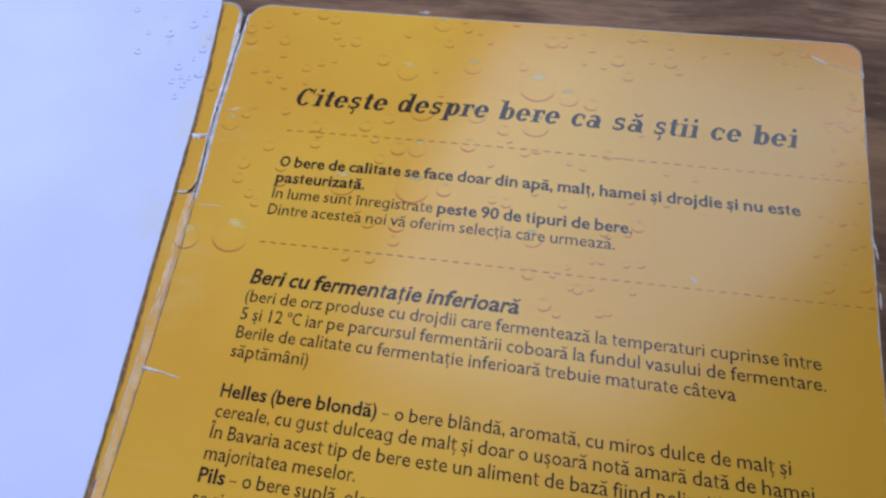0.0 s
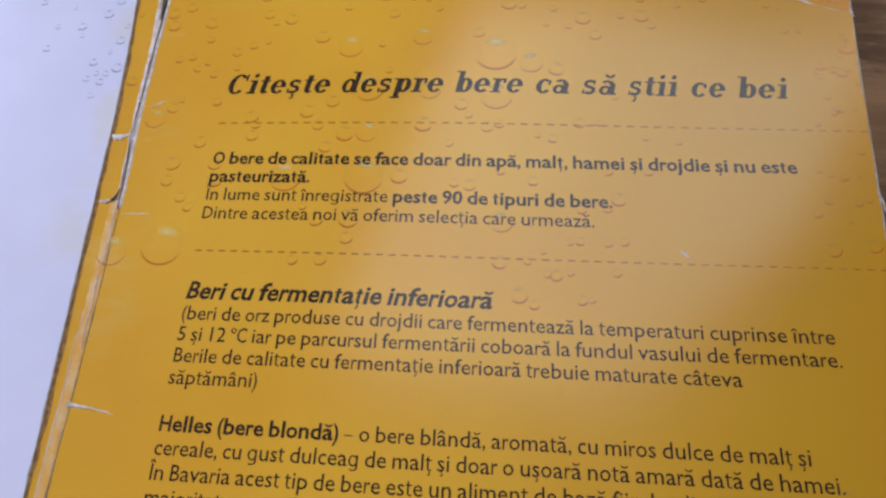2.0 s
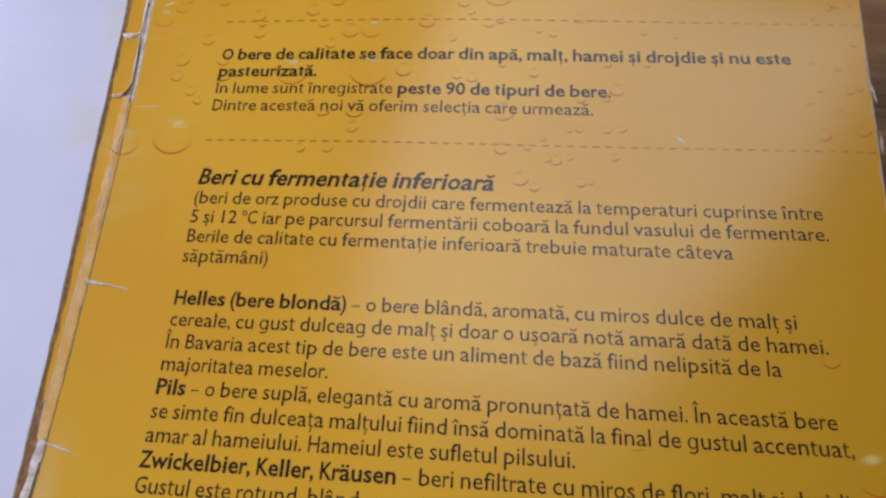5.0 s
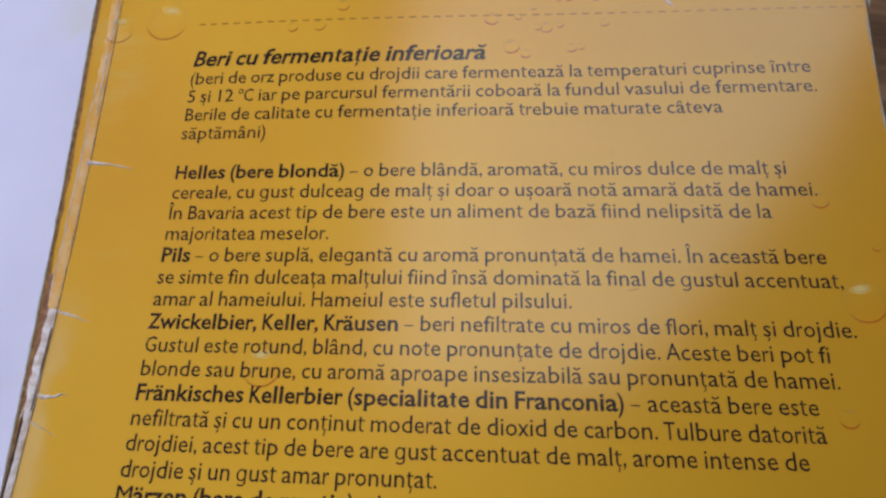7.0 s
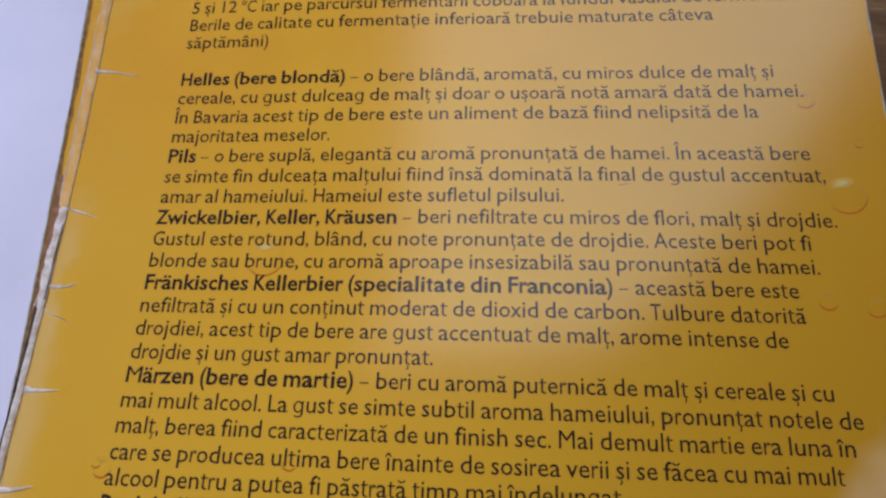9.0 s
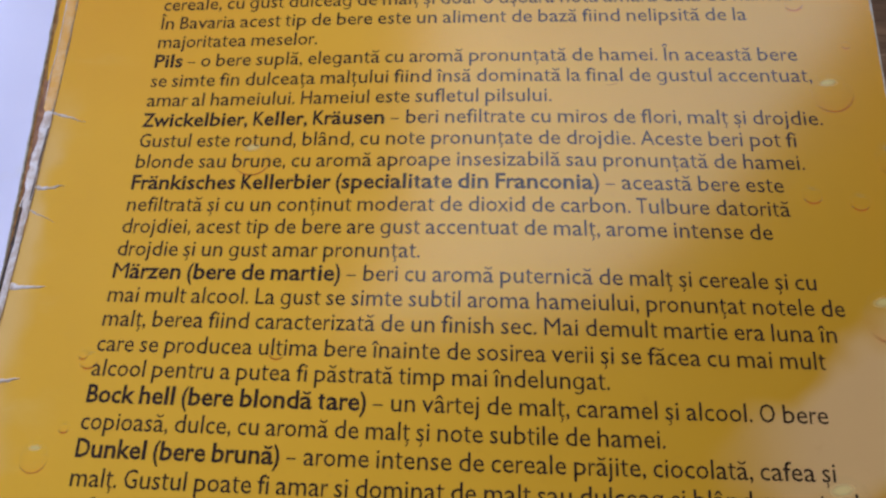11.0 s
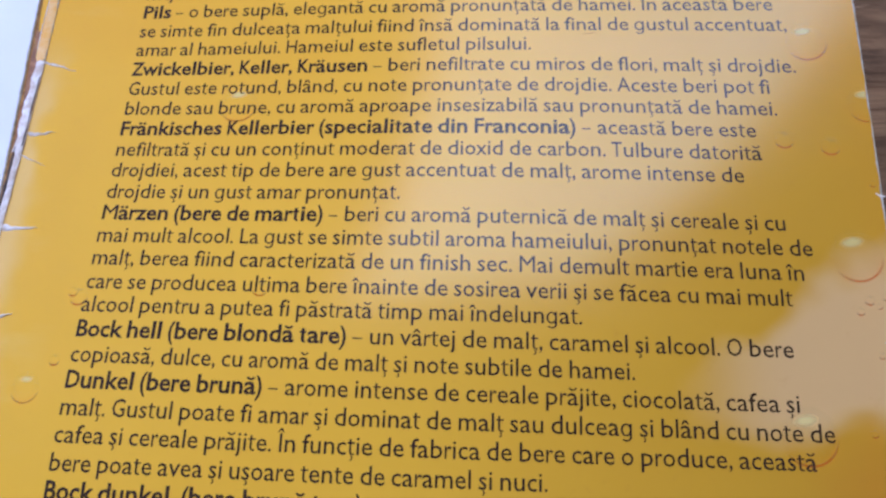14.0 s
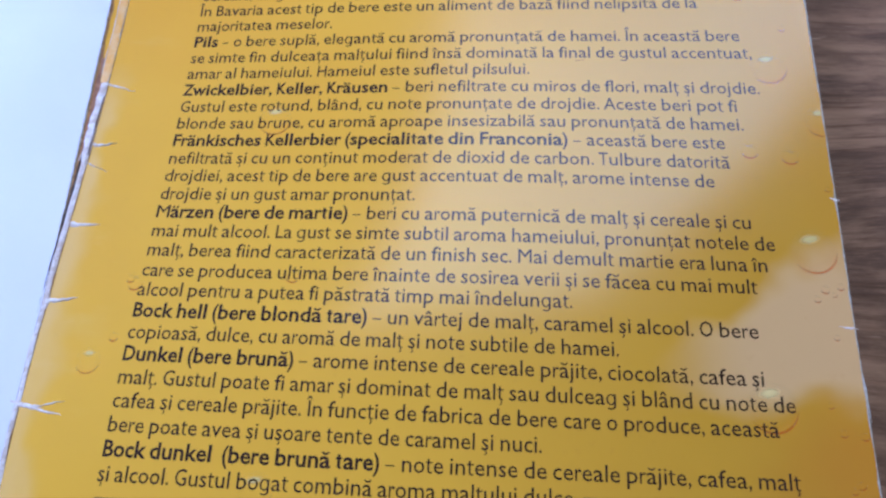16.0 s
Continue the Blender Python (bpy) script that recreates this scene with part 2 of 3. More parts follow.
def ribbon(path, widths, z, lift=0.12, jitter=0.0, seed=0):
    """A thin raised sliver along a path of page points: low at its rims and higher along its middle."""
    rnd = random.Random(seed)
    bm = bmesh.new()
    rows = []
    for i, ((x, y), w) in enumerate(zip(path, widths)):
        a, b = Vector(path[max(i - 1, 0)]), Vector(path[min(i + 1, len(path) - 1)])
        side = (b - a).orthogonal().normalized() if (b - a).length else Vector((1, 0))
        l, r = w / 2 + rnd.uniform(-jitter, jitter) * w, w / 2 + rnd.uniform(-jitter, jitter) * w
        c = Vector((x, y))
        rows.append([bm.verts.new(at(*p, z + h)) for p, h in ((c - side * l, 0), (c - side * l * 0.3, lift * rnd.uniform(0.6, 1.2)), (c + side * r * 0.4, lift * rnd.uniform(0.5, 1.1)), (c + side * r, 0))])
    for p, q in zip(rows, rows[1:]):
        for k in range(3):
            bm.faces.new((p[k], p[k + 1], q[k + 1], q[k]))
    bmesh.ops.recalc_face_normals(bm, faces=bm.faces[:])
    if bm.faces[0].normal.z < 0:
        bmesh.ops.reverse_faces(bm, faces=bm.faces[:])
    return bm


def sheet(left, right, top, bottom, thick, z, round_left, round_right, rim=0.4, rim_left=1.0, slope=None, seed=3, lip=None):
    """A card sheet between two side curves, with rounded top corners and a worn rim. Slots: 0 print, 1 rim, 2 cut edge."""
    rnd = random.Random(seed)
    slope = slope or (lambda x, y: 0.0)

    def spot(x, y, h):
        """A point of the sheet; near the head it follows the uneven top edge."""
        near = max(0.0, 1 - (top - y) / 14)
        return at(x, y + (lip(x) * near if lip else 0.0), z + h + slope(x, y))

    drops = [0, 0.3, 0.7, 1.3, 2.1, 3.2, 4.6, 6.2, 8]
    ys = [top - d for d in drops] + [top - 8 - (top - 8 - bottom) * k / 90 for k in range(1, 91)]

    def corner(r, d):
        return r - math.sqrt(max(r * r - (r - d) ** 2, 0)) if d < r else 0.0

    outer, inner = [], []
    for i, y in enumerate(ys):
        d = top - y
        l, r = left(y) + corner(round_left, d), right(y) - corner(round_right, d)
        wear = [rim * rnd.uniform(0.5, 1.5) for _ in range(2)]
        yi = top - rim - d * (1 - rim / 8) if d < 8 else y
        outer.append((l, r, y))
        inner.append((l + wear[0] * (rim_left if d > 12 else 1.0), r - wear[1], yi))
    bm = bmesh.new()
    n = 48

    def line(l, r, y, h):
        return [bm.verts.new(spot(l + (r - l) * k / n, y, h)) for k in range(n + 1)]

    tops = [line(*row, 0) for row in inner]
    for p, q in zip(tops, tops[1:]):
        for k in range(n):
            bm.faces.new((p[k], q[k], q[k + 1], p[k + 1])).smooth = True

    def ring(rows, h):
        pts = []
        for k in range(n + 1):
            l, r, y = rows[0]
            pts.append((l + (r - l) * k / n, y))
        pts += [(r, y) for l, r, y in rows[1:]]
        l, r, y = rows[-1]
        pts += [(l + (r - l) * k / n, y) for k in range(n - 1, -1, -1)]
        pts += [(l, y) for l, r, y in rows[-2:0:-1]]
        return [bm.verts.new(spot(x, y, h)) for x, y in pts]

    edge = tops[0] + [row[-1] for row in tops[1:]] + tops[-1][-2::-1] + [row[0] for row in tops[-2:0:-1]]
    rims = ring(outer, -0.12)
    unders = [line(*row, -thick) for row in outer]
    for p, q in zip(unders, unders[1:]):
        for k in range(n):
            bm.faces.new((p[k], p[k + 1], q[k + 1], q[k])).material_index = 2
    lows = unders[0] + [row[-1] for row in unders[1:]] + unders[-1][-2::-1] + [row[0] for row in unders[-2:0:-1]]
    edge = [bm.verts.new(v.co) for v in edge]
    m = len(edge)
    for a, b, slot in ((edge, rims, 1), (rims, lows, 2)):
        for k in range(m):
            f = bm.faces.new((a[k], a[(k + 1) % m], b[(k + 1) % m], b[k]))
            f.material_index = slot
    bmesh.ops.recalc_face_normals(bm, faces=bm.faces[:])
    return bm


# ---- the room ----
def plain(name, low, high, material, label, category):
    ob = part(name, box(bmesh.new(), low, high), material, None)
    return tagged(ob, label, category, kind="structure")


WEST, EAST, SOUTH, NORTH, TALL = -2.2, 3.0, -2.2, 3.0, 2.75
plain("floor", (WEST - 0.2, SOUTH - 0.2, -0.1), (EAST + 0.2, NORTH + 0.2, 0), FLOOR, "plain grey stone floor of the room", "floor")
plain("wall_east", (EAST, SOUTH, 0), (EAST + 0.2, NORTH, TALL), WALL, "plain warm plaster wall", "wall")
plain("wall_north", (WEST - 0.2, NORTH, 0), (EAST + 0.2, NORTH + 0.2, TALL), WALL, "plain warm plaster wall", "wall")
plain("wall_south", (WEST - 0.2, SOUTH - 0.2, 0), (EAST + 0.2, SOUTH, TALL), WALL, "plain warm plaster wall", "wall")


def wall_with_window():
    bm = bmesh.new()
    x0, x1, ya, yb, za, zb = WEST - 0.2, WEST, -0.5, 1.9, 0.8, 2.3
    box(bm, (x0, SOUTH, 0), (x1, ya, TALL))
    box(bm, (x0, yb, 0), (x1, NORTH, TALL))
    box(bm, (x0, ya, 0), (x1, yb, za))
    box(bm, (x0, ya, zb), (x1, yb, TALL))
    return tagged(part("wall_west", bm, WALL, None), "plaster wall with one open daylight window", "wall", kind="structure")


def ceiling_with_glare_opening():
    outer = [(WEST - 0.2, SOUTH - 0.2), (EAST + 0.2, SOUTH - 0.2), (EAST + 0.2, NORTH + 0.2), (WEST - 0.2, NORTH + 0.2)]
    # opening added out of view, outlined so its reflection bounds the page's glare
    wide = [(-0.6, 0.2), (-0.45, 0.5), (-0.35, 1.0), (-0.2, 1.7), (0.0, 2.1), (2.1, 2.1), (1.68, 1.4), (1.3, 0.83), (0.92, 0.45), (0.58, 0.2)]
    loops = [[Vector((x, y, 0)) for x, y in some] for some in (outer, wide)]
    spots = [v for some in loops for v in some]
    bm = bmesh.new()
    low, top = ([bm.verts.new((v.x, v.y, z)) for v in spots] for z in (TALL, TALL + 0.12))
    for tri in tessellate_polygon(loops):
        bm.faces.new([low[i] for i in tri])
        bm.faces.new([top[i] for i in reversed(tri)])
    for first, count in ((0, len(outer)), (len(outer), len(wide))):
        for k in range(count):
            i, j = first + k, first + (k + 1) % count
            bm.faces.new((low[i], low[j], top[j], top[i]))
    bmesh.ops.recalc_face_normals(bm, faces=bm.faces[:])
    return tagged(part("ceiling", bm, CEILING, None), "unseen plaster ceiling, its added opening shaped to set the page's glare", "ceiling", kind="structure")


wall_with_window()
ceiling_with_glare_opening()


# ---- the table ----
def dining_table():
    table = tagged(new("dining_table"), "dark brown oak table with worn visible grain", "table")
    part("tabletop", bevelled(box(bmesh.new(), (-0.75, -0.62, 0.715), (0.85, 0.38, 0.75)), 0.004), WOOD, table)
    for x in (-0.68, 0.71):
        for y in (-0.55, 0.24):
            part("leg", bevelled(box(bmesh.new(), (x, y, 0), (x + 0.07, y + 0.07, 0.7149)), 0.003), WOOD, table)
    return table


dining_table()

# ---- the booklet ----
menu = tagged(new("menu_booklet"), "worn yellow laminated beer menu lying open on the table", "menu")
TOP, BOTTOM = 52.0, -284.0


def right_edge(y):
    return 182.3 + 6.9 * (max(y + 70, 0) / 110) ** 1.4 + 0.8 * max(-y - 190, 0) / 40


def fold(y):
    return -24.6 - 2.0 / (1 + math.exp(-(y + 12) / 10))


def strip_edge(y):
    return fold(y) - 0.3 - 2.5 * (max(y - 5, 0) / 45) ** 1.5


def left_sheet_edge(y):
    low = 1.5 * min(max((-y - 125) / 70, 0), 1)
    return min(-33.9 + 0.034 * max(-y, 0) + low, -25.7) - 4.3 * (max(y, 0) / 52) ** 1.2


def left_slope(x, y):
    d = max(left_sheet_edge(y) - x, 0)
    return -0.02 * min(max(d - 9, 0), 60)


def head_edge(x):
    return -2.3 * math.exp(-(((x - 70) / 52) ** 2)) + 1.3 * min(max((x - 130) / 45, 0), 1)


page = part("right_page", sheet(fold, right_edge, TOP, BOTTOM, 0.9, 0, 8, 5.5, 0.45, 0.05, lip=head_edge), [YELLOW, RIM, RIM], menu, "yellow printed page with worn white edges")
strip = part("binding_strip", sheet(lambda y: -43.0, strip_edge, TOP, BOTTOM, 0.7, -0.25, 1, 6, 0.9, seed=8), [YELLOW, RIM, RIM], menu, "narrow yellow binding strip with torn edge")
block = bmesh.new()
box(block, flat(-24, BOTTOM + 1, -4.99), flat(178, TOP - 3, -3.6))
part("page_block", block, RIM, menu)
block = bmesh.new()
box(block, flat(-235, BOTTOM + 1, -4.99), flat(-30, TOP - 3, -3.8))
part("page_block", block, RIM, menu)
left_page = part("left_page", sheet(lambda y: -245.0, left_sheet_edge, 53.0, BOTTOM, 0.4, 0.15, 3, 0.8, 0.3, 1.0, left_slope, 5), [WHITE, RIM, RIM], menu, "white laminated page with printed grey drops")


# ---- the print: letters ----
def outlines(text, bold):
    """The built-in font's mesh of a text one unit high, as points and faces."""
    curve = bpy.data.curves.new("letters", "FONT")
    curve.body, curve.resolution_u, curve.offset = text, 2, bold
    ob = new("letters", curve)
    bpy.context.view_layer.update()
    mesh = bpy.data.meshes.new_from_object(ob.evaluated_get(bpy.context.evaluated_depsgraph_get()))
    pts, faces = [(v.co.x, v.co.y) for v in mesh.vertices], [tuple(p.vertices) for p in mesh.polygons]
    bpy.data.objects.remove(ob)
    bpy.data.curves.remove(curve)
    bpy.data.meshes.remove(mesh)
    return pts, faces


def arc(cx, cy, rx, ry, a0, a1, thick, n=7):
    pts, faces = [], []
    for k in range(n + 1):
        a = radians(a0 + (a1 - a0) * k / n)
        for s in (1 - thick, 1 + thick):
            pts.append((cx + rx * s * math.cos(a), cy + ry * s * math.sin(a)))
    for k in range(n):
        faces.append((2 * k, 2 * k + 1, 2 * k + 3, 2 * k + 2))
    return pts, faces


def slab(x0, x1, y0, y1):
    return [(x0, y0), (x1, y0), (x1, y1), (x0, y1)], [(0, 1, 2, 3)]


PLAIN_LETTER = {"ă": "a", "ş": "s", "ţ": "t"}
NARROW = "abcdefghijklmnopqrstuvwxyz"
WIDTHS = dict(zip(NARROW, (482, 569, 448, 564, 501, 292, 559, 555, 234, 243, 469, 236, 834, 555, 549, 569, 563, 327, 396, 331, 551, 481, 736, 463, 471, 428)))
HEAVY = dict(zip(NARROW, (528, 596, 457, 594, 528, 341, 571, 586, 274, 282, 543, 275, 874, 586, 577, 595, 594, 380, 434, 367, 584, 528, 772, 517, 510, 475)))
SERIF = dict(zip("acbdeiprstC ", (675, 609, 699, 699, 640, 410, 699, 527, 568, 440, 780, 330)))
MORE = {" ": 212, ",": 207, ".": 207, "(": 284, ")": 284, "–": 500, "º": 318, "B": 542, "C": 580, "D": 666, "F": 487, "G": 646, "H": 652, "I": 239, "K": 542, "L": 472, "M": 804, "O": 689, "P": 532, "T": 497, "Z": 553, "A": 612, "Î": 239, "î": 234, "â": 482, "ä": 482, "ü": 551}
SHAPES = {}


def bowl(cx, cy, rx, ry, a0, a1, side, cap, n=22):
    """A curved stroke, thick at its sides and thin at its top and foot."""
    pts, faces = [], []
    for k in range(n + 1):
        a = radians(a0 + (a1 - a0) * k / n)
        pts += [(cx + rx * math.cos(a), cy + ry * math.sin(a)), (cx + (rx - side) * math.cos(a), cy + (ry - cap) * math.sin(a))]
    return pts, [(2 * k, 2 * k + 1, 2 * k + 3, 2 * k + 2) for k in range(n)]


def title_letter(ch):
    """A heavy slab-serif letter built of stems, bowls and feet."""
    high, stem, thin = 0.46, 0.16, 0.066
    top, foot = (high - 0.048, high), (0.0, 0.048)
    return {
        "i": lambda: [slab(0.11, 0.11 + stem, 0, high), slab(0.03, 0.315, *foot), slab(0.02, 0.15, *top), bowl(0.165, 0.62, 0.075, 0.07, 0, 360, 0.074, 0.069)],
        "t": lambda: [slab(0.1, 0.1 + stem, 0.12, 0.6), bowl(0.235, 0.13, 0.135, 0.135, 180, 335, stem, 0.055), slab(0.02, 0.34, *top)],
        "e": lambda: [bowl(0.265, 0.23, 0.235, 0.24, 0, 322, stem, thin), slab(0.1, 0.495, 0.21, 0.255)],
        "c": lambda: [bowl(0.265, 0.23, 0.235, 0.24, 48, 322, stem, thin), slab(0.38, 0.455, 0.28, 0.42)],
        "C": lambda: [bowl(0.32, 0.33, 0.29, 0.345, 42, 318, 0.165, 0.062), slab(0.52, 0.575, 0.44, 0.67)],
        "s": lambda: [bowl(0.225, 0.335, 0.17, 0.135, 35, 275, 0.11, 0.085), bowl(0.235, 0.13, 0.18, 0.14, 95, -145, 0.11, 0.085), slab(0.33, 0.38, 0.31, 0.455), slab(0.05, 0.1, 0.01, 0.15)],
        "d": lambda: [bowl(0.24, 0.23, 0.21, 0.24, 0, 360, 0.135, thin), slab(0.37, 0.37 + 0.14, 0, 0.7), slab(0.26, 0.4, 0.652, 0.7), slab(0.45, 0.57, *foot)],
        "b": lambda: [bowl(0.345, 0.23, 0.215, 0.24, 0, 360, stem, thin), slab(0.095, 0.095 + stem, 0, 0.7), slab(0.0, 0.15, 0.652, 0.7)],
        "p": lambda: [bowl(0.345, 0.23, 0.215, 0.24, 0, 360, stem, thin), slab(0.095, 0.095 + stem, -0.2, high), slab(0.0, 0.15, *top), slab(0.01, 0.31, -0.2, -0.152)],
        "r": lambda: [slab(0.09, 0.09 + stem, 0, high), slab(0.01, 0.32, *foot), slab(0.0, 0.15, *top), bowl(0.34, 0.3, 0.15, 0.165, 60, 180, 0.06, 0.06), slab(0.345, 0.425, 0.31, 0.45)],
        "a": lambda: [bowl(0.215, 0.14, 0.18, 0.15, 0, 360, 0.11, thin), slab(0.325, 0.325 + stem, 0, 0.34), bowl(0.255, 0.325, 0.195, 0.14, 0, 155, stem, 0.05), slab(0.42, 0.54, *foot)],
    }[ch]()


def own_letter(ch, heavy):
    """Letters of the printed face that differ from the built-in font: a g with an open tail, a flat-topped t, a short dash."""
    high = 0.462
    stem, thin = (0.142, 0.085) if heavy else (0.086, 0.06)
    return {
        "g": lambda: [bowl(0.262, high / 2, 0.222, high / 2 + 0.008, 0, 360, stem, thin), slab(0.484 - stem, 0.484, -0.03, high), bowl(0.262, -0.03, 0.222, 0.165, 0, -142, stem, thin)],
        "t": lambda: [slab(0.092, 0.092 + stem, 0.12, 0.575), slab(0.018, 0.318, high - thin, high), bowl(0.242, 0.13, 0.15, 0.138, 180, 302, stem, thin)],
        "–": lambda: [slab(0.03, 0.43, 0.2, 0.2 + thin * 0.9)],
    }[ch]()


def layered(pieces):
    """Strokes put together as one letter, each a hair above the one before."""
    pts, faces = [], []
    for k, (p, f) in enumerate(pieces):
        faces, pts = faces + [tuple(i + len(pts) for i in some) for some in f], pts + [(x, y, 0.002 * k) for x, y in p]
    return pts, faces


def glyph(ch, style):
    """A letter's points and faces and its own advance, with breve or cedilla where it has one."""
    key = (ch, style)
    if key in SHAPES:
        return SHAPES[key]
    heavy = 0.0 if ch == "M" else {"plain": 0.003, "bold": 0.02, "slanted": 0.022, "serif": 0.018}[style]
    base = PLAIN_LETTER.get(ch, ch)
    if style == "serif":
        pts, faces = layered(title_letter(base))
    elif base in "gt–":
        pts, faces = layered(own_letter(base, style != "plain"))
    else:
        pts, faces = outlines(base, heavy)
    xs = [p[0] for p in pts]
    if style == "serif":
        advance = SERIF[base] * 0.000843
    elif base in "gt–":
        advance = advance_of(base, style) / 1000
    else:
        advance = max(p[0] for p in outlines(base + base, heavy)[0]) - max(xs)
    extra = []
    mid = (min(xs) + max(xs)) / 2
    if ch == "ă":
        extra.append(arc(mid, 0.7, 0.13, 0.13, 200, 340, 0.22 + heavy * 5))
    if ch in "şţ":
        extra.append(arc(mid - 0.01, -0.11, 0.07, 0.07, 80, -100, 0.36 + heavy * 4))
    if ch == "M" and style == "bold":
        extra += [slab(min(xs) - 0.02, min(xs) + 0.1, 0, 0.68), slab(max(xs) - 0.1, max(xs) + 0.02, 0, 0.68)]
    for p, f in extra:
        off = len(pts)
        pts = pts + p
        faces = faces + [tuple(i + off for i in some) for some in f]
    SHAPES[key] = (pts, faces, advance)
    return SHAPES[key]


def advance_of(ch, style):
    base = {"ă": "a", "ş": "s", "ţ": "t"}.get(ch, ch)
    if style == "serif":
        return SERIF[base]
    if ch.isdigit():
        return 513 if style == "plain" else 555
    if style in ("bold", "slanted"):
        return HEAVY.get(base, MORE.get(base, 500) * 1.05)
    return WIDTHS.get(base, MORE.get(base, 500))


def lettering(bm, text, style, x0, x1, y, size, z):
    """Sets a stretch of text from x0 to x1 (millimetres); without x1 it takes its natural width. Returns where it ends."""
    total = sum(advance_of(c, style) for c in text) / 1000
    squeeze = (x1 - x0) / (total * size) if x1 is not None else 1.0
    tall = size * (0.96 if style == "serif" else 1.05)
    lean = {"slanted": 0.2, "serif": 0.2}.get(style, 0.0)
    x = x0
    for c in text:
        wide = advance_of(c, style) / 1000 * size * squeeze
        if c != " ":
            pts, faces, own = glyph(c, style)
            k = wide / own
            vs = [bm.verts.new(at(x + px * k + lean * py * tall, y + py * tall, z + sum(lift))) for px, py, *lift in pts]
            for f in faces:
                try:
                    bm.faces.new([vs[i] for i in f])
                except ValueError:
                    pass
        x += wide
    return x


def text_line(y, size, *runs):
    """One printed line: runs of (style, words, end), from the left margin on."""
    bm = bmesh.new()
    x = 0.0
    for style, words, end, *start in runs:
        lead = len(words) - len(words.lstrip(" "))
        x = start[0] if start else x + lead * 0.212 * size
        x = lettering(bm, words.strip(" "), style, x, end, y, size, 0.05)
    bm.normal_update()
    for f in bm.faces:
        if f.normal.z < 0:
            f.normal_flip()
    return part("text_line", bm, INK, page)


BODY = 5.2
FIRST, LEAD = -89.9, 5.674
heading = text_line(8.96, 11.0, *(("serif", word, end, start) for word, start, end in (
    ("Citeşte", -0.8, 32.1), ("despre", 35.3, 66.5), ("bere", 69.3, 89.9), ("ca", 93.2, 103.6), ("să", 106.6, 117.1), ("ştii", 119.9, 134.4), ("ce", 137.8, 148.0), ("bei", 150.8, 165.4))))
text_line(-15.11, 5.3, ("bold", "O bere de calitate se face doar din apă, malţ, hamei şi drojdie şi nu este", 164.3))
text_line(-20.95, 5.3, ("bold", "pasteurizată.", 30.3))
text_line(-26.68, BODY, ("plain", "În lume sunt înregistrate", 53.2), ("bold", " peste 90 de tipuri de bere.", 114.6))
text_line(-32.44, BODY, ("plain", "Dintre acestea noi vă oferim selecţia care urmează.", 109.7))
text_line(-55.66, 6.5, ("slanted", "Beri cu fermentaţie inferioară", 82.6))
tagged(heading, "large bold slanted title line in dark brown")
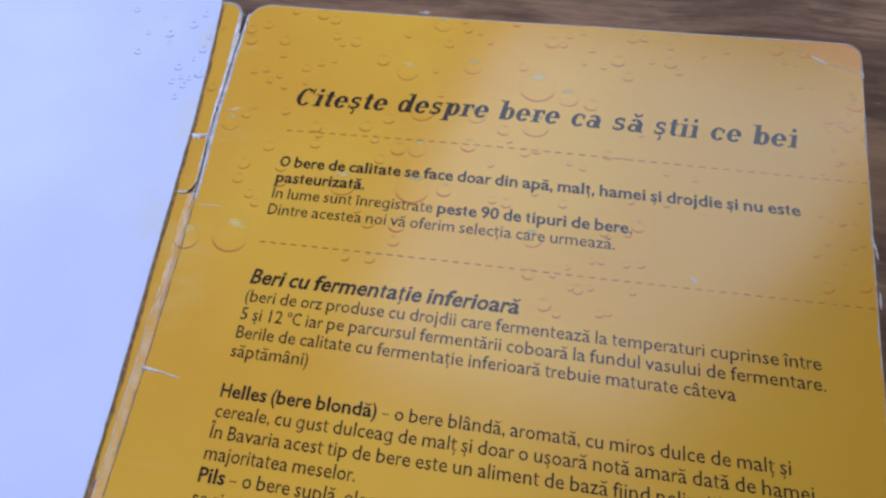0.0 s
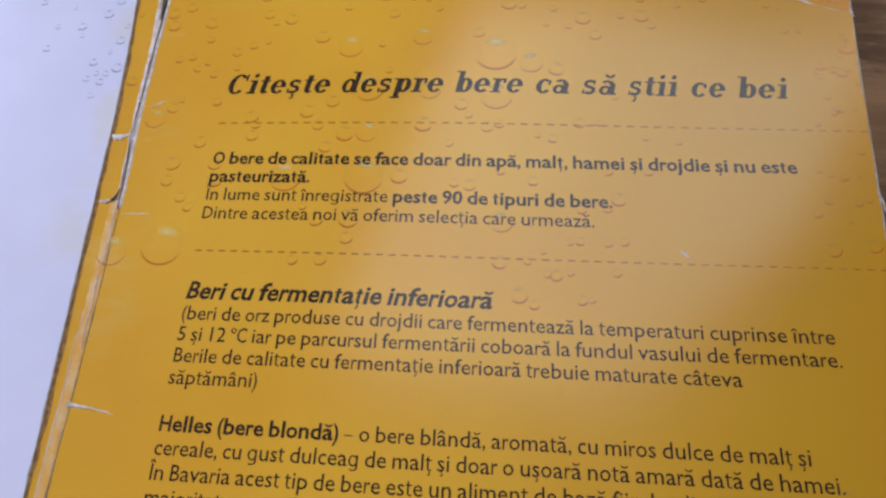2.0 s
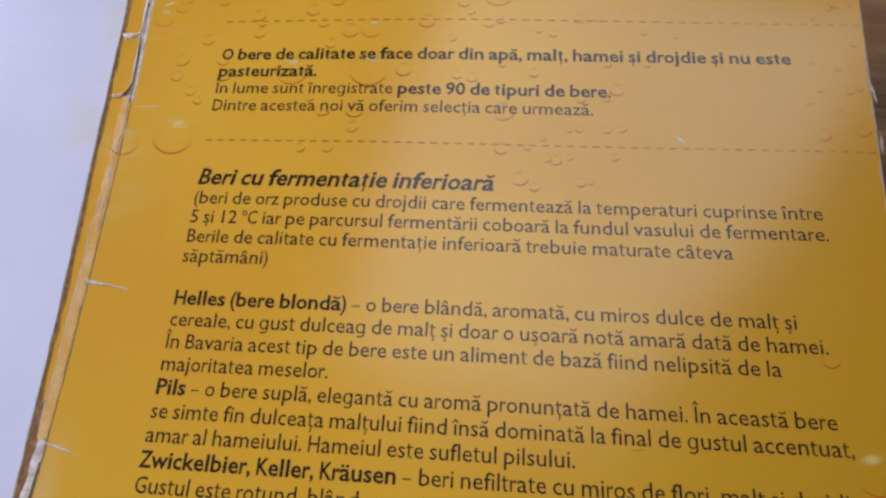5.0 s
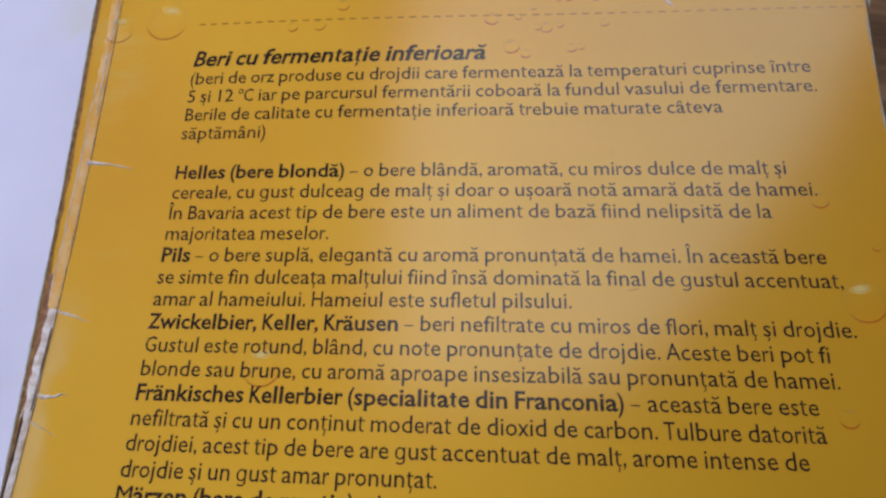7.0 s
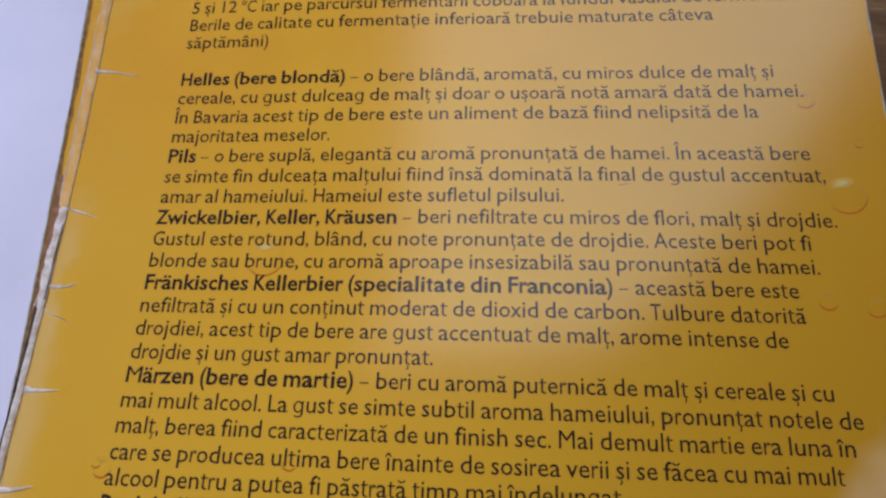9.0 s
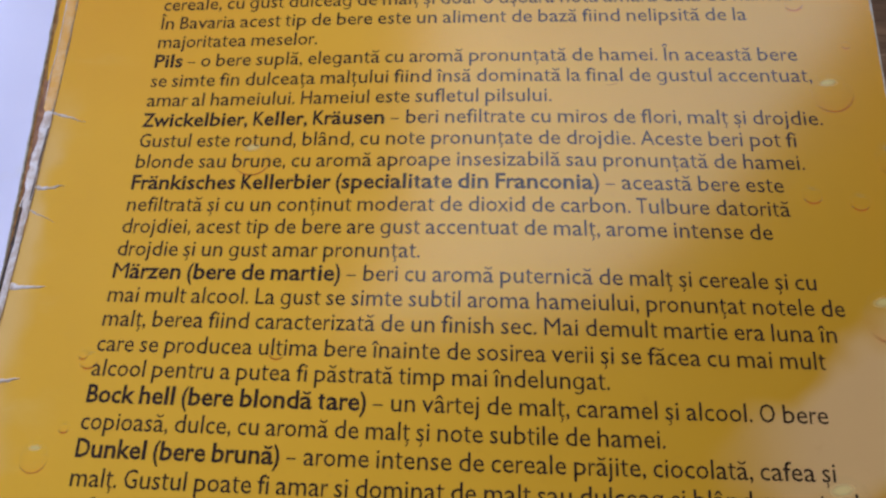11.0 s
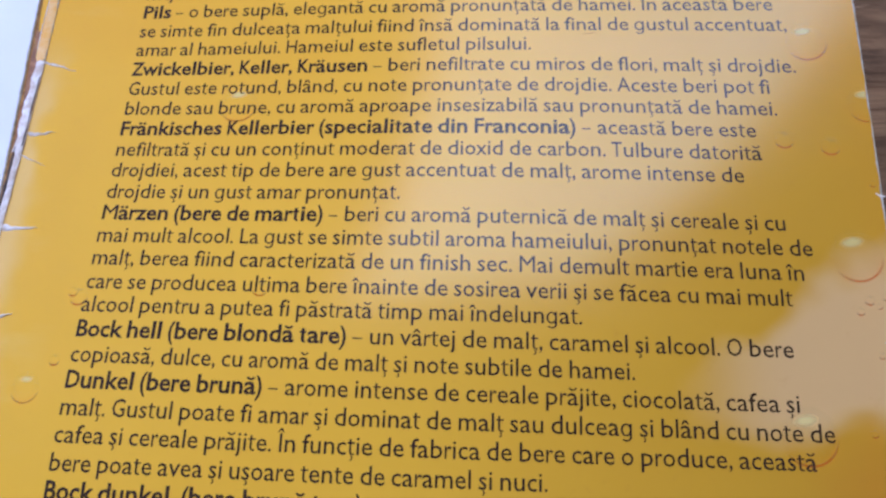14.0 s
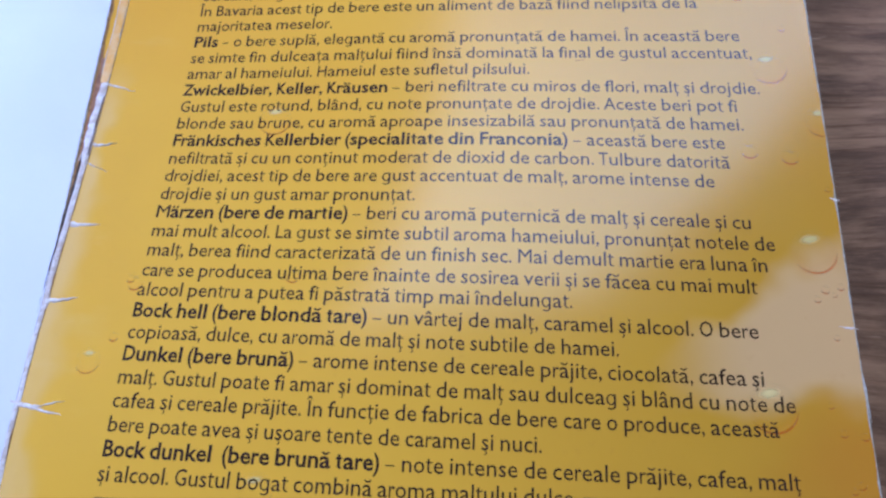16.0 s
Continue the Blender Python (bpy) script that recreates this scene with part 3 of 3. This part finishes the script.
LINES = [
    (-5, 0.09, "", None, "(beri de orz produse cu drojdii care fermentează la temperaturi cuprinse între", 166.5),
    (-4, 0.16, "", None, "5 şi 12 ºC iar pe parcursul fermentării coboară la fundul vasului de fermentare.", 167.3),
    (-3, 0.21, "", None, "Berile de calitate cu fermentaţie inferioară trebuie maturate câteva", 143.4),
    (-2, 0.30, "", None, "săptămâni)", 24.0),
    (0, 0.09, "Helles (bere blondă)", 46.4, " – o bere blândă, aromată, cu miros dulce de malţ şi", 156.8),
    (1, 0.07, "", None, "cereale, cu gust dulceag de malţ şi doar o uşoară notă amară dată de hamei.", 163.2),
    (2, -0.00, "", None, "În Bavaria acest tip de bere este un aliment de bază fiind nelipsită de la", 151.7),
    (3, 0.01, "", None, "majoritatea meselor.", 43.7),
    (4, -0.07, "Pils", 8.0, " – o bere suplă, elegantă cu aromă pronunţată de hamei. În această bere", 162.6),
    (5, -0.16, "", None, "se simte fin dulceaţa malţului fiind însă dominată la final de gustul accentuat,", 165.4),
    (6, -0.12, "", None, "amar al hameiului. Hameiul este sufletul pilsului.", 103.2),
    (7, -0.19, "Zwickelbier, Keller, Kräusen", 62.6, " – beri nefiltrate cu miros de flori, malţ şi drojdie.", 166.4),
    (8, -0.23, "", None, "Gustul este rotund, blând, cu note pronunţate de drojdie. Aceste beri pot fi", 159.7),
    (9, -0.22, "", None, "blonde sau brune, cu aromă aproape insesizabilă sau pronunţată de hamei.", 160.8),
    (10, -0.22, "Fränkisches Kellerbier (specialitate din Franconia)", 113.5, " – această bere este", 155.3),
    (11, -0.28, "", None, "nefiltrată şi cu un conţinut moderat de dioxid de carbon. Tulbure datorită", 156.0),
    (12, -0.17, "", None, "drojdiei, acest tip de bere are gust accentuat de malţ, arome intense de", 151.5),
    (13, -0.15, "", None, "drojdie şi un gust amar pronunţat.", 72.8),
    (14, 0.01, "Märzen (bere de martie)", 54.9, " – beri cu aromă puternică de malţ şi cereale şi cu", 159.9),
    (15, 0.05, "", None, "mai mult alcool. La gust se simte subtil aroma hameiului, pronunţat notele de", 165.2),
    (16, 0.13, "", None, "malţ, berea fiind caracterizată de un finish sec. Mai demult martie era luna în", 162.9),
    (17, 0.09, "", None, "care se producea ultima bere înainte de sosirea verii şi se făcea cu mai mult", 159.6),
    (18, 0.34, "", None, "alcool pentru a putea fi păstrată timp mai îndelungat.", 113.9),
    (19, 0.37, "Bock hell (bere blondă tare)", 62.7, " – un vârtej de malţ, caramel şi alcool. O bere", 158.9),
    (20, 0.33, "", None, "copioasă, dulce, cu aromă de malţ şi note subtile de hamei.", 124.9),
    (21, 0.40, "Dunkel (bere brună)", 45.1, " – arome intense de cereale prăjite, ciocolată, cafea şi", 159.3),
    (22, 0.24, "", None, "malţ. Gustul poate fi amar şi dominat de malţ sau dulceag şi blând cu note de", 166.0),
    (23, 0.18, "", None, "cafea şi cereale prăjite. În funcţie de fabrica de bere care o produce, această", 161.6),
    (24, 0.09, "", None, "bere poate avea şi uşoare tente de caramel şi nuci.", 106.3),
    (25, 0.06, "Bock dunkel  (bere brună tare)", 68.4, " – note intense de cereale prăjite, cafea, malţ", 165.3),
    (26, 0.05, "", None, "şi alcool. Gustul bogat combină aroma malţului dulce", 113.5),
]
for row, shift, strong, strong_end, words, end in LINES:
    runs = [("bold", strong, strong_end)] if strong else []
    text_line(FIRST - LEAD * row + shift, BODY, *runs, ("plain", words, end))


def word_bars(y, words):
    """Words too blurred to read, as plain bars as high as the small letters."""
    bm = bmesh.new()
    for x0, x1 in words:
        count = max(1, round((x1 - x0) / 4))
        xs = [x0 + (x1 - x0) * k / count for k in range(count + 1)]
        rows = [[bm.verts.new(at(x, y + h, 0.05)) for x in xs] for h in (0.35, 2.2)]
        for k in range(count):
            bm.faces.new((rows[0][k], rows[0][k + 1], rows[1][k + 1], rows[1][k]))
    return part("text_line", bm, FADED_INK, page)


word_bars(FIRST - LEAD * 26, [(115.6, 119.0), (121.1, 127.9), (130.0, 133.4), (136.1, 159.0)])
word_bars(FIRST - LEAD * 27, [(0.3, 13.5), (15.5, 26.0)])


def dashed_line(y, x0, x1, pitch):
    bm = bmesh.new()
    x = x0
    while x < x1:
        vs = [bm.verts.new(at(px, py, 0.04)) for px, py in ((x, y - 0.2), (x + 0.55 * pitch, y - 0.2), (x + 0.55 * pitch, y + 0.2), (x, y + 0.2))]
        bm.faces.new(vs)
        x += pitch
    return part("dashed_line", bm, RULE_INK, page)


dashed_line(-1.45, -0.5, 184.5, 3.75)
dashed_line(-42.0, 0.3, 183.0, 3.4)

# ---- the print: drops ----
layer = [0]


def drop(x, y, r, material, parent, z=0.012, height=swell):
    """A printed drop: a thin disc that follows the sheet."""
    layer[0] += 1
    z += 0.0002 * layer[0]
    turn = random.uniform(-0.3, 0.3)
    bm = bmesh.new()
    uv = bm.loops.layers.uv.new("drop")
    level = height(x, y)
    room = (right_edge(y) - 0.7 - x) / r
    spots = [(0.0, 0.0)] + [(min(k * math.cos(a * math.tau / 20), room), k * math.sin(a * math.tau / 20)) for k in (0.5, 1.0) for a in range(20)]
    c, q = math.cos(turn), math.sin(turn)
    vs = [bm.verts.new((u * r / 1000, v * r / 1000, (height(x + u * r, y + v * r) - level) / 1000)) for u, v in spots]
    faces = [(0, 1 + a, 1 + (a + 1) % 20) for a in range(20)] + [(1 + a, 21 + a, 21 + (a + 1) % 20, 1 + (a + 1) % 20) for a in range(20)]
    for f in faces:
        face = bm.faces.new([vs[i] for i in f])
        face.smooth = True
        for loop, i in zip(face.loops, f):
            u, v = spots[i]
            loop[uv].uv = ((u * c - v * q + 1) / 2, (u * q + v * c + 1) / 2)
    ob = part("printed_drop", bm, material, parent)
    ob.location = (x / 1000, y / 1000, PAGE_Z + (z + level) / 1000)
    return ob


TOP_DROPS = [
    (-8.7, 49.8, 1.9), (2, 49.2, 2.9), (6.9, 46.9, 2.4), (-18, 42.7, 2.2), (-23.7, 40.2, 2.4), (-22.6, 35.5, 2.6), (-9.9, 36.3, 2.5), (-9.2, 29.8, 1.7), (8.9, 39.5, 2.1), (11.6, 36.1, 1.5), (16.6, 37.5, 2.6), (5.6, 27.2, 1.7), (10.1, 28.6, 1.3), (0.6, 24.8, 2),
    (-18, 22, 1.6), (-13.9, 23, 1.7), (-11.2, 18.5, 1.6), (-8.2, 20.8, 1.5), (-5.4, 16.4, 1.7), (1.8, 18.6, 1.3), (-2.6, 6.4, 1.9), (-20.9, 0.5, 3.8), (-16.1, 4.2, 2.2), (-13.8, 6.9, 1.2), (11.1, -1.8, 1.7), (9.3, 1.1, 2.6), (27.7, 30.2, 2.9), (37.2, 26.2, 4.5),
    (35, 41.5, 1.6), (46.7, 47, 3.6), (50, 38.4, 2), (47.1, 26.7, 1.4), (55.8, 45, 1.8), (60.5, 43.8, 1.3), (54.3, 48.5, 1.3), (63.9, 40.1, 1.5), (59.5, 29.4, 3.6), (49.9, 17.1, 1.5), (72.8, 48.9, 1.7), (85.6, 42.1, 3), (89.4, 41.2, 1.7), (91.3, 45.2, 1.5),
    (96, 46.9, 1.2), (99.2, 40, 1.5), (96.9, 34, 1.2), (103.7, 33.4, 1.4), (76.5, 30.6, 2.1), (81.9, 23.5, 6.9), (92.4, 20, 4), (100, 17.9, 2.8), (26.4, 2.9, 2.7), (33.7, 6.3, 2.5), (44.4, 10.8, 5), (62.7, 10.1, 3.6), (82.4, 8.4, 5.2), (72.3, 5.2, 2.4),
    (74.4, 1.6, 1.5), (30.2, -1.9, 2.1), (61.5, -1.5, 3), (79.9, -2.3, 2), (83.4, -1.2, 1.8), (113.1, 46.7, 2.4), (117, 47.2, 1.9), (125.9, 44.6, 1.7), (108.1, 36.7, 2.9), (119.6, 37.7, 1.4), (125.8, 38.1, 2.8), (128.6, 34.4, 1.7), (111.7, 30.5, 2.3), (144.8, 45.2, 1.6),
    (136.8, 42.4, 1.4), (161.2, 48.3, 3.2), (170.3, 48, 2.7), (164, 43.2, 1.4), (167.3, 42.3, 1.1), (167.9, 33.6, 1.4), (172, 33.8, 1.2), (184.9, 28, 3.1), (176, 20.7, 1.7), (179.4, 19.4, 1.3), (181.8, 18.6, 1.9), (175.5, 16.9, 1), (186.2, 15.5, 1.7), (184.2, 32.7, 1.1),
    (183, 6.1, 0.9), (116.5, 8.3, 1.2), (106.2, -0.4, 2), (111.7, -0.4, 1.3), (124.5, -4.9, 1.2), (133.4, -6, 1.2), (187.9, 22.3, 1.7), (10.6, -5.3, 2.3), (-5.2, -7.6, 2.4), (38.7, -4.7, 3.1), (45.1, -4.2, 3.7), (33.3, -9.3, 2.2), (0.9, -14.9, 2.4), (-12.2, -14.8, 2.7),
    (-12.7, -20.4, 2.3), (1.8, -20.1, 2.7), (-7.5, -25.7, 2), (-4.7, -28.8, 1.8), (22.8, -18.8, 5.2), (45.6, -18.2, 6.3), (29, -28.1, 1.5), (33.3, -31.8, 2.5), (42.6, -31.5, 3.2), (42.4, -37.1, 2.2), (-9.6, -40.1, 6.8), (28.2, -43.9, 1.8), (35.9, -43.5, 2.1), (55.7, -18.2, 2.9),
    (69.2, -7.8, 1.5), (94.3, -4.8, 1.2), (98.6, -5.8, 1.6), (84.1, -16.3, 1.5), (93.1, -19.1, 1.8), (113.6, -15.7, 1.6), (124.7, -15.5, 1.5), (71.3, -20.2, 1.7), (75.6, -20.7, 2.1), (106.1, -27.2, 1.7), (113.1, -26.8, 1.5), (116.2, -23.8, 2.5), (84.6, -31.3, 3.5), (102.8, -36.8, 1.2),
    (105.7, -36.4, 1.5), (112.9, -36.6, 1.5), (117.1, -36.1, 1.6), (95.8, -39.5, 1.1), (91.7, -42.4, 1.3), (84.4, -42.8, 2.3), (96.9, -45.7, 1.4), (99.2, -45.9, 2), (102.8, -45.1, 1.3), (114.9, -44.8, 1.5), (89.6, -51.6, 2.6), (93.5, -54, 1.7), (105.8, -52.4, 1.7), (108.3, -52.2, 1.2),
    (-24.1, -42.4, 4.9), (169.8, -36.8, 2.3), (180.1, -35.3, 2.3),
]
LOW_DROPS = [
    (174.4, -108.2, 1.3), (169.3, -121.2, 5.4), (181.4, -137.7, 4.9), (161.4, -147, 2.6), (171.9, -148.4, 2.6), (180.4, -157.5, 1), (174.6, -174.5, 6.2), (174.1, -186.8, 1.1), (176.3, -184.3, 1.3), (178.3, -185.6, 0.8), (180.1, -183.5, 1.1), (177.6, -196.2, 0.9), (174.1, -212.3, 1), (160.5, -213.3, 6.4),
    (176.4, -218.5, 1.2), (181.1, -219, 1.2), (178.9, -229.8, 1.2), (177.2, -231.1, 1), (-9, -209, 3.6), (-3.5, -202.7, 1.5), (163.2, -96.3, 2.6), (30.2, -138.4, 5.2), (-1, -188, 2.5), (41.9, -185.3, 2.1), (39.1, -237.5, 4.6), (-2.6, -187, 1.4),
]
GREY_DROPS = [
    (-70.1, 45, 1.4), (-58.1, 42.2, 0.8), (-46, 39.9, 2), (-62.4, 34.8, 1.2), (-53.9, 35, 1.9), (-53, 31.1, 1.1), (-63.7, 26.1, 1.5), (-42.7, 45.2, 1.7), (-39.3, 29.2, 1.8), (-41.6, 24.7, 1), (-38.3, 34.8, 1.2), (-46.2, 20.7, 1.7), (-43.9, 16.4, 1.1), (-41, 16.3, 1.2),
    (-37.7, 18.7, 2.1), (-46.7, 14.3, 1.3), (-42.1, 13.2, 1.5), (-43.8, 8.1, 1.3),
]
for x, y, r in TOP_DROPS + LOW_DROPS:
    drop(x, y, r, BIG_DROP if r > 3.3 else DROP if r > 1.9 else SMALL_DROP, page)
for x, y, r in ((-34.9, 39.9, 1.2), (-31.7, 13.9, 2.1)):
    drop(x, y, r, DROP, strip, -0.2)
rnd = random.Random(11)
for k in range(26):
    y = rnd.uniform(-30, 47)
    drop(right_edge(y) - 3 - 14 * rnd.random() ** 1.4, y, rnd.uniform(0.8, 1.5), SMALL_DROP, page)
for x, y, r in GREY_DROPS:
    drop(x, y, r, GREY_DROP, left_page, 0.17, lambda u, v: swell(u, v) + left_slope(u, v))


# ---- wear and painted shade along the fold ----
def fold_wear_and_shade():
    def run(y0, y1, shift, wander, low, high, z, lift, material, name, seed, along=fold):
        ys = [y0 + (y1 - y0) * k / 60 for k in range(61)]
        path = [(along(y) - 0.5 + shift + wander * noise.noise((y * 0.09, seed, 0)), y) for y in ys]
        widths = [max(0.1, low + (high - low) * (0.5 + 0.9 * noise.noise((y * 0.22, seed + 5, 0)))) for y in ys]
        widths[0] = widths[-1] = 0.1
        part(name, ribbon(path, widths, z, lift, 0.07, seed), material, page)

    # brown line beside the white sheet: soiled edge plus its painted cast shadow
    edge_path = [(left_sheet_edge(y) + 0.3, y) for y in range(50, -284, -4)]
    part("soil_and_shadow_line", ribbon(edge_path, [1.3 + 0.5 * noise.noise((y * 0.2, 7.0, 0)) for _, y in edge_path], -0.24, 0.05, 0.25, 21), SOIL_AND_SHADE, strip)
    run(47, 2, -0.1, 0.3, 1.2, 2.0, -0.12, 0.1, TORN, "torn_edge", 1, strip_edge)
    run(47, -30, 0.6, 0.25, 0.7, 1.2, 0.02, 0.08, TORN, "torn_edge", 2)
    run(38, -8, -0.8, 0.7, 0.9, 2.0, -0.02, 0.16, TORN, "torn_edge", 10)
    run(-6, -30, -0.9, 0.5, 0.3, 0.9, -0.02, 0.1, TORN, "torn_edge", 14)
    run(47, 4, -0.2, 0.4, 0.08, 0.4, 0.18, 0.04, CRACK, "crack", 3)
    run(6, -14, -0.6, 0.6, 0.1, 0.5, 0.16, 0.04, CRACK, "crack", 15)
    run(-13, -30, -0.2, 0.3, 0.08, 0.34, 0.16, 0.04, CRACK, "crack", 11)
    run(-24, -126, -1.3, 0.25, 2.5, 3.2, -0.06, 0.07, LIFTED, "lifted_lamination", 4)
    run(-26, -128, 0.45, 0.2, 0.14, 0.34, 0.03, 0.02, SOIL_AND_SHADE, "crack", 5)
    run(-30, -70, -0.9, 0.5, 0.1, 0.5, 0.06, 0.08, TORN, "torn_edge", 6)
    run(-60, -122, -2.6, 0.4, 0.1, 0.4, 0.06, 0.06, TORN, "torn_edge", 12)
    # rust-brown band in the lower gap: soil, with the gap's shade painted in
    low_path = [((left_sheet_edge(y) + fold(y)) / 2 - 0.2, y) for y in range(-116, -216, -4)]
    part("soil_and_shadow_line", ribbon(low_path, [max(0.4, (fold(y) - left_sheet_edge(y)) * 0.62) for _, y in low_path], -0.2, 0.05, 0.15, 22), RUST_SHADE, strip)
    run(-125, -152, -1.1, 0.5, 1.6, 3.2, 0.0, 0.14, TORN, "torn_edge", 16)
    run(-138, -284, -0.6, 0.6, 1.3, 2.4, 0.0, 0.16, TORN, "torn_edge", 7)
    run(-130, -150, 0.1, 0.7, 0.1, 0.5, 0.2, 0.05, CRACK, "crack", 8)
    run(-124, -200, 0.5, 0.3, 0.1, 0.4, 0.1, 0.04, SOIL_AND_SHADE, "crack", 13)
    run(-150, -284, -1.7, 0.3, 0.3, 0.9, 0.12, 0.05, CRACK, "crack", 9)

fold_wear_and_shade()
for k, (x0, y0, x1, y1, w) in enumerate([
    (-32.7, -6.8, -26.0, -5.4, 1.5), (-31.4, -27.9, -25.6, -27.0, 1.1), (-25.6, -84.4, -12.4, -86.4, 0.9), (-24.4, -125.8, -15.4, -128.2, 0.6), (-24.8, -146.6, -16.9, -146.0, 1.0),
    (-24.4, -172.0, -15.6, -171.4, 1.3), (-24.6, -193.9, -16.2, -192.6, 1.1), (-27.4, -220.0, -12.5, -222.8, 1.3), (-22.0, -221.3, -12.5, -219.4, 0.55), (-24.6, -152.5, -17.6, -155.5, 0.35),
]):
    path = [(x0 + (x1 - x0) * s / 12, y0 + (y1 - y0) * s / 12 + 0.5 * noise.noise((s * 0.4, k * 3.1, 0))) for s in range(13)]
    widths = [max(0.08, 1.35 * w * (1 - s / 12) ** 0.8 * random.uniform(0.7, 1.2)) for s in range(13)]
    part("tear", ribbon(path, widths, 0.01, 0.25, 0.2, k), TORN, page)
hole_path = [(-28.4, -27.8), (-27.7, -27.4), (-27.1, -26.8), (-26.6, -25.6), (-26.2, -23.4)]
part("crack", ribbon(hole_path, [0.2, 0.9, 1.2, 0.7, 0.1], 0.3, 0.05, 0.1, 3), CRACK, page)

# worn chips on the rims, the bent corner and small scratches
for k, (x0, y0, x1, y1, w, paper) in enumerate([
    (173.0, 46.5, 178.5, 43.5, 0.8, TORN), (178.5, 43.5, 189.0, 40.5, 0.18, TORN), (188.6, 42.5, 189.3, 39.0, 1.0, RIM), (163.0, 50.0, 173.0, 46.5, 0.35, SOIL_AND_SHADE),
    (184.4, -20.0, 185.0, -27.0, 0.7, RIM), (184.3, -36.0, 184.0, -42.0, 0.6, RIM), (180.6, -160.0, 183.0, -160.6, 0.7, TORN), (178.4, -193.5, 183.0, -193.9, 0.6, TORN),
    (182.6, -205.0, 183.0, -216.0, 0.5, RIM), (182.6, -232.0, 182.9, -243.0, 0.5, RIM), (37.0, 51.9, 41.5, 51.9, 1.2, RIM), (131.5, -38.0, 133.5, -40.2, 0.7, TORN),
    (116.0, -119.6, 119.0, -119.2, 0.2, RULE_INK), (-24.0, -31.5, -15.5, -31.2, 0.3, TORN), (-24.5, 4.0, -18.0, 6.5, 0.35, TORN),
]):
    path = [(x0 + (x1 - x0) * q / 8, y0 + (y1 - y0) * q / 8 + 0.25 * noise.noise((q * 0.6, k * 2.3, 1))) for q in range(9)]
    widths = [max(0.06, w * math.sin(math.pi * (q + 0.4) / 8.8) * random.uniform(0.6, 1.2)) for q in range(9)]
    part("worn_chip", ribbon(path, widths, 0.015, 0.06, 0.25, 40 + k), paper, page)
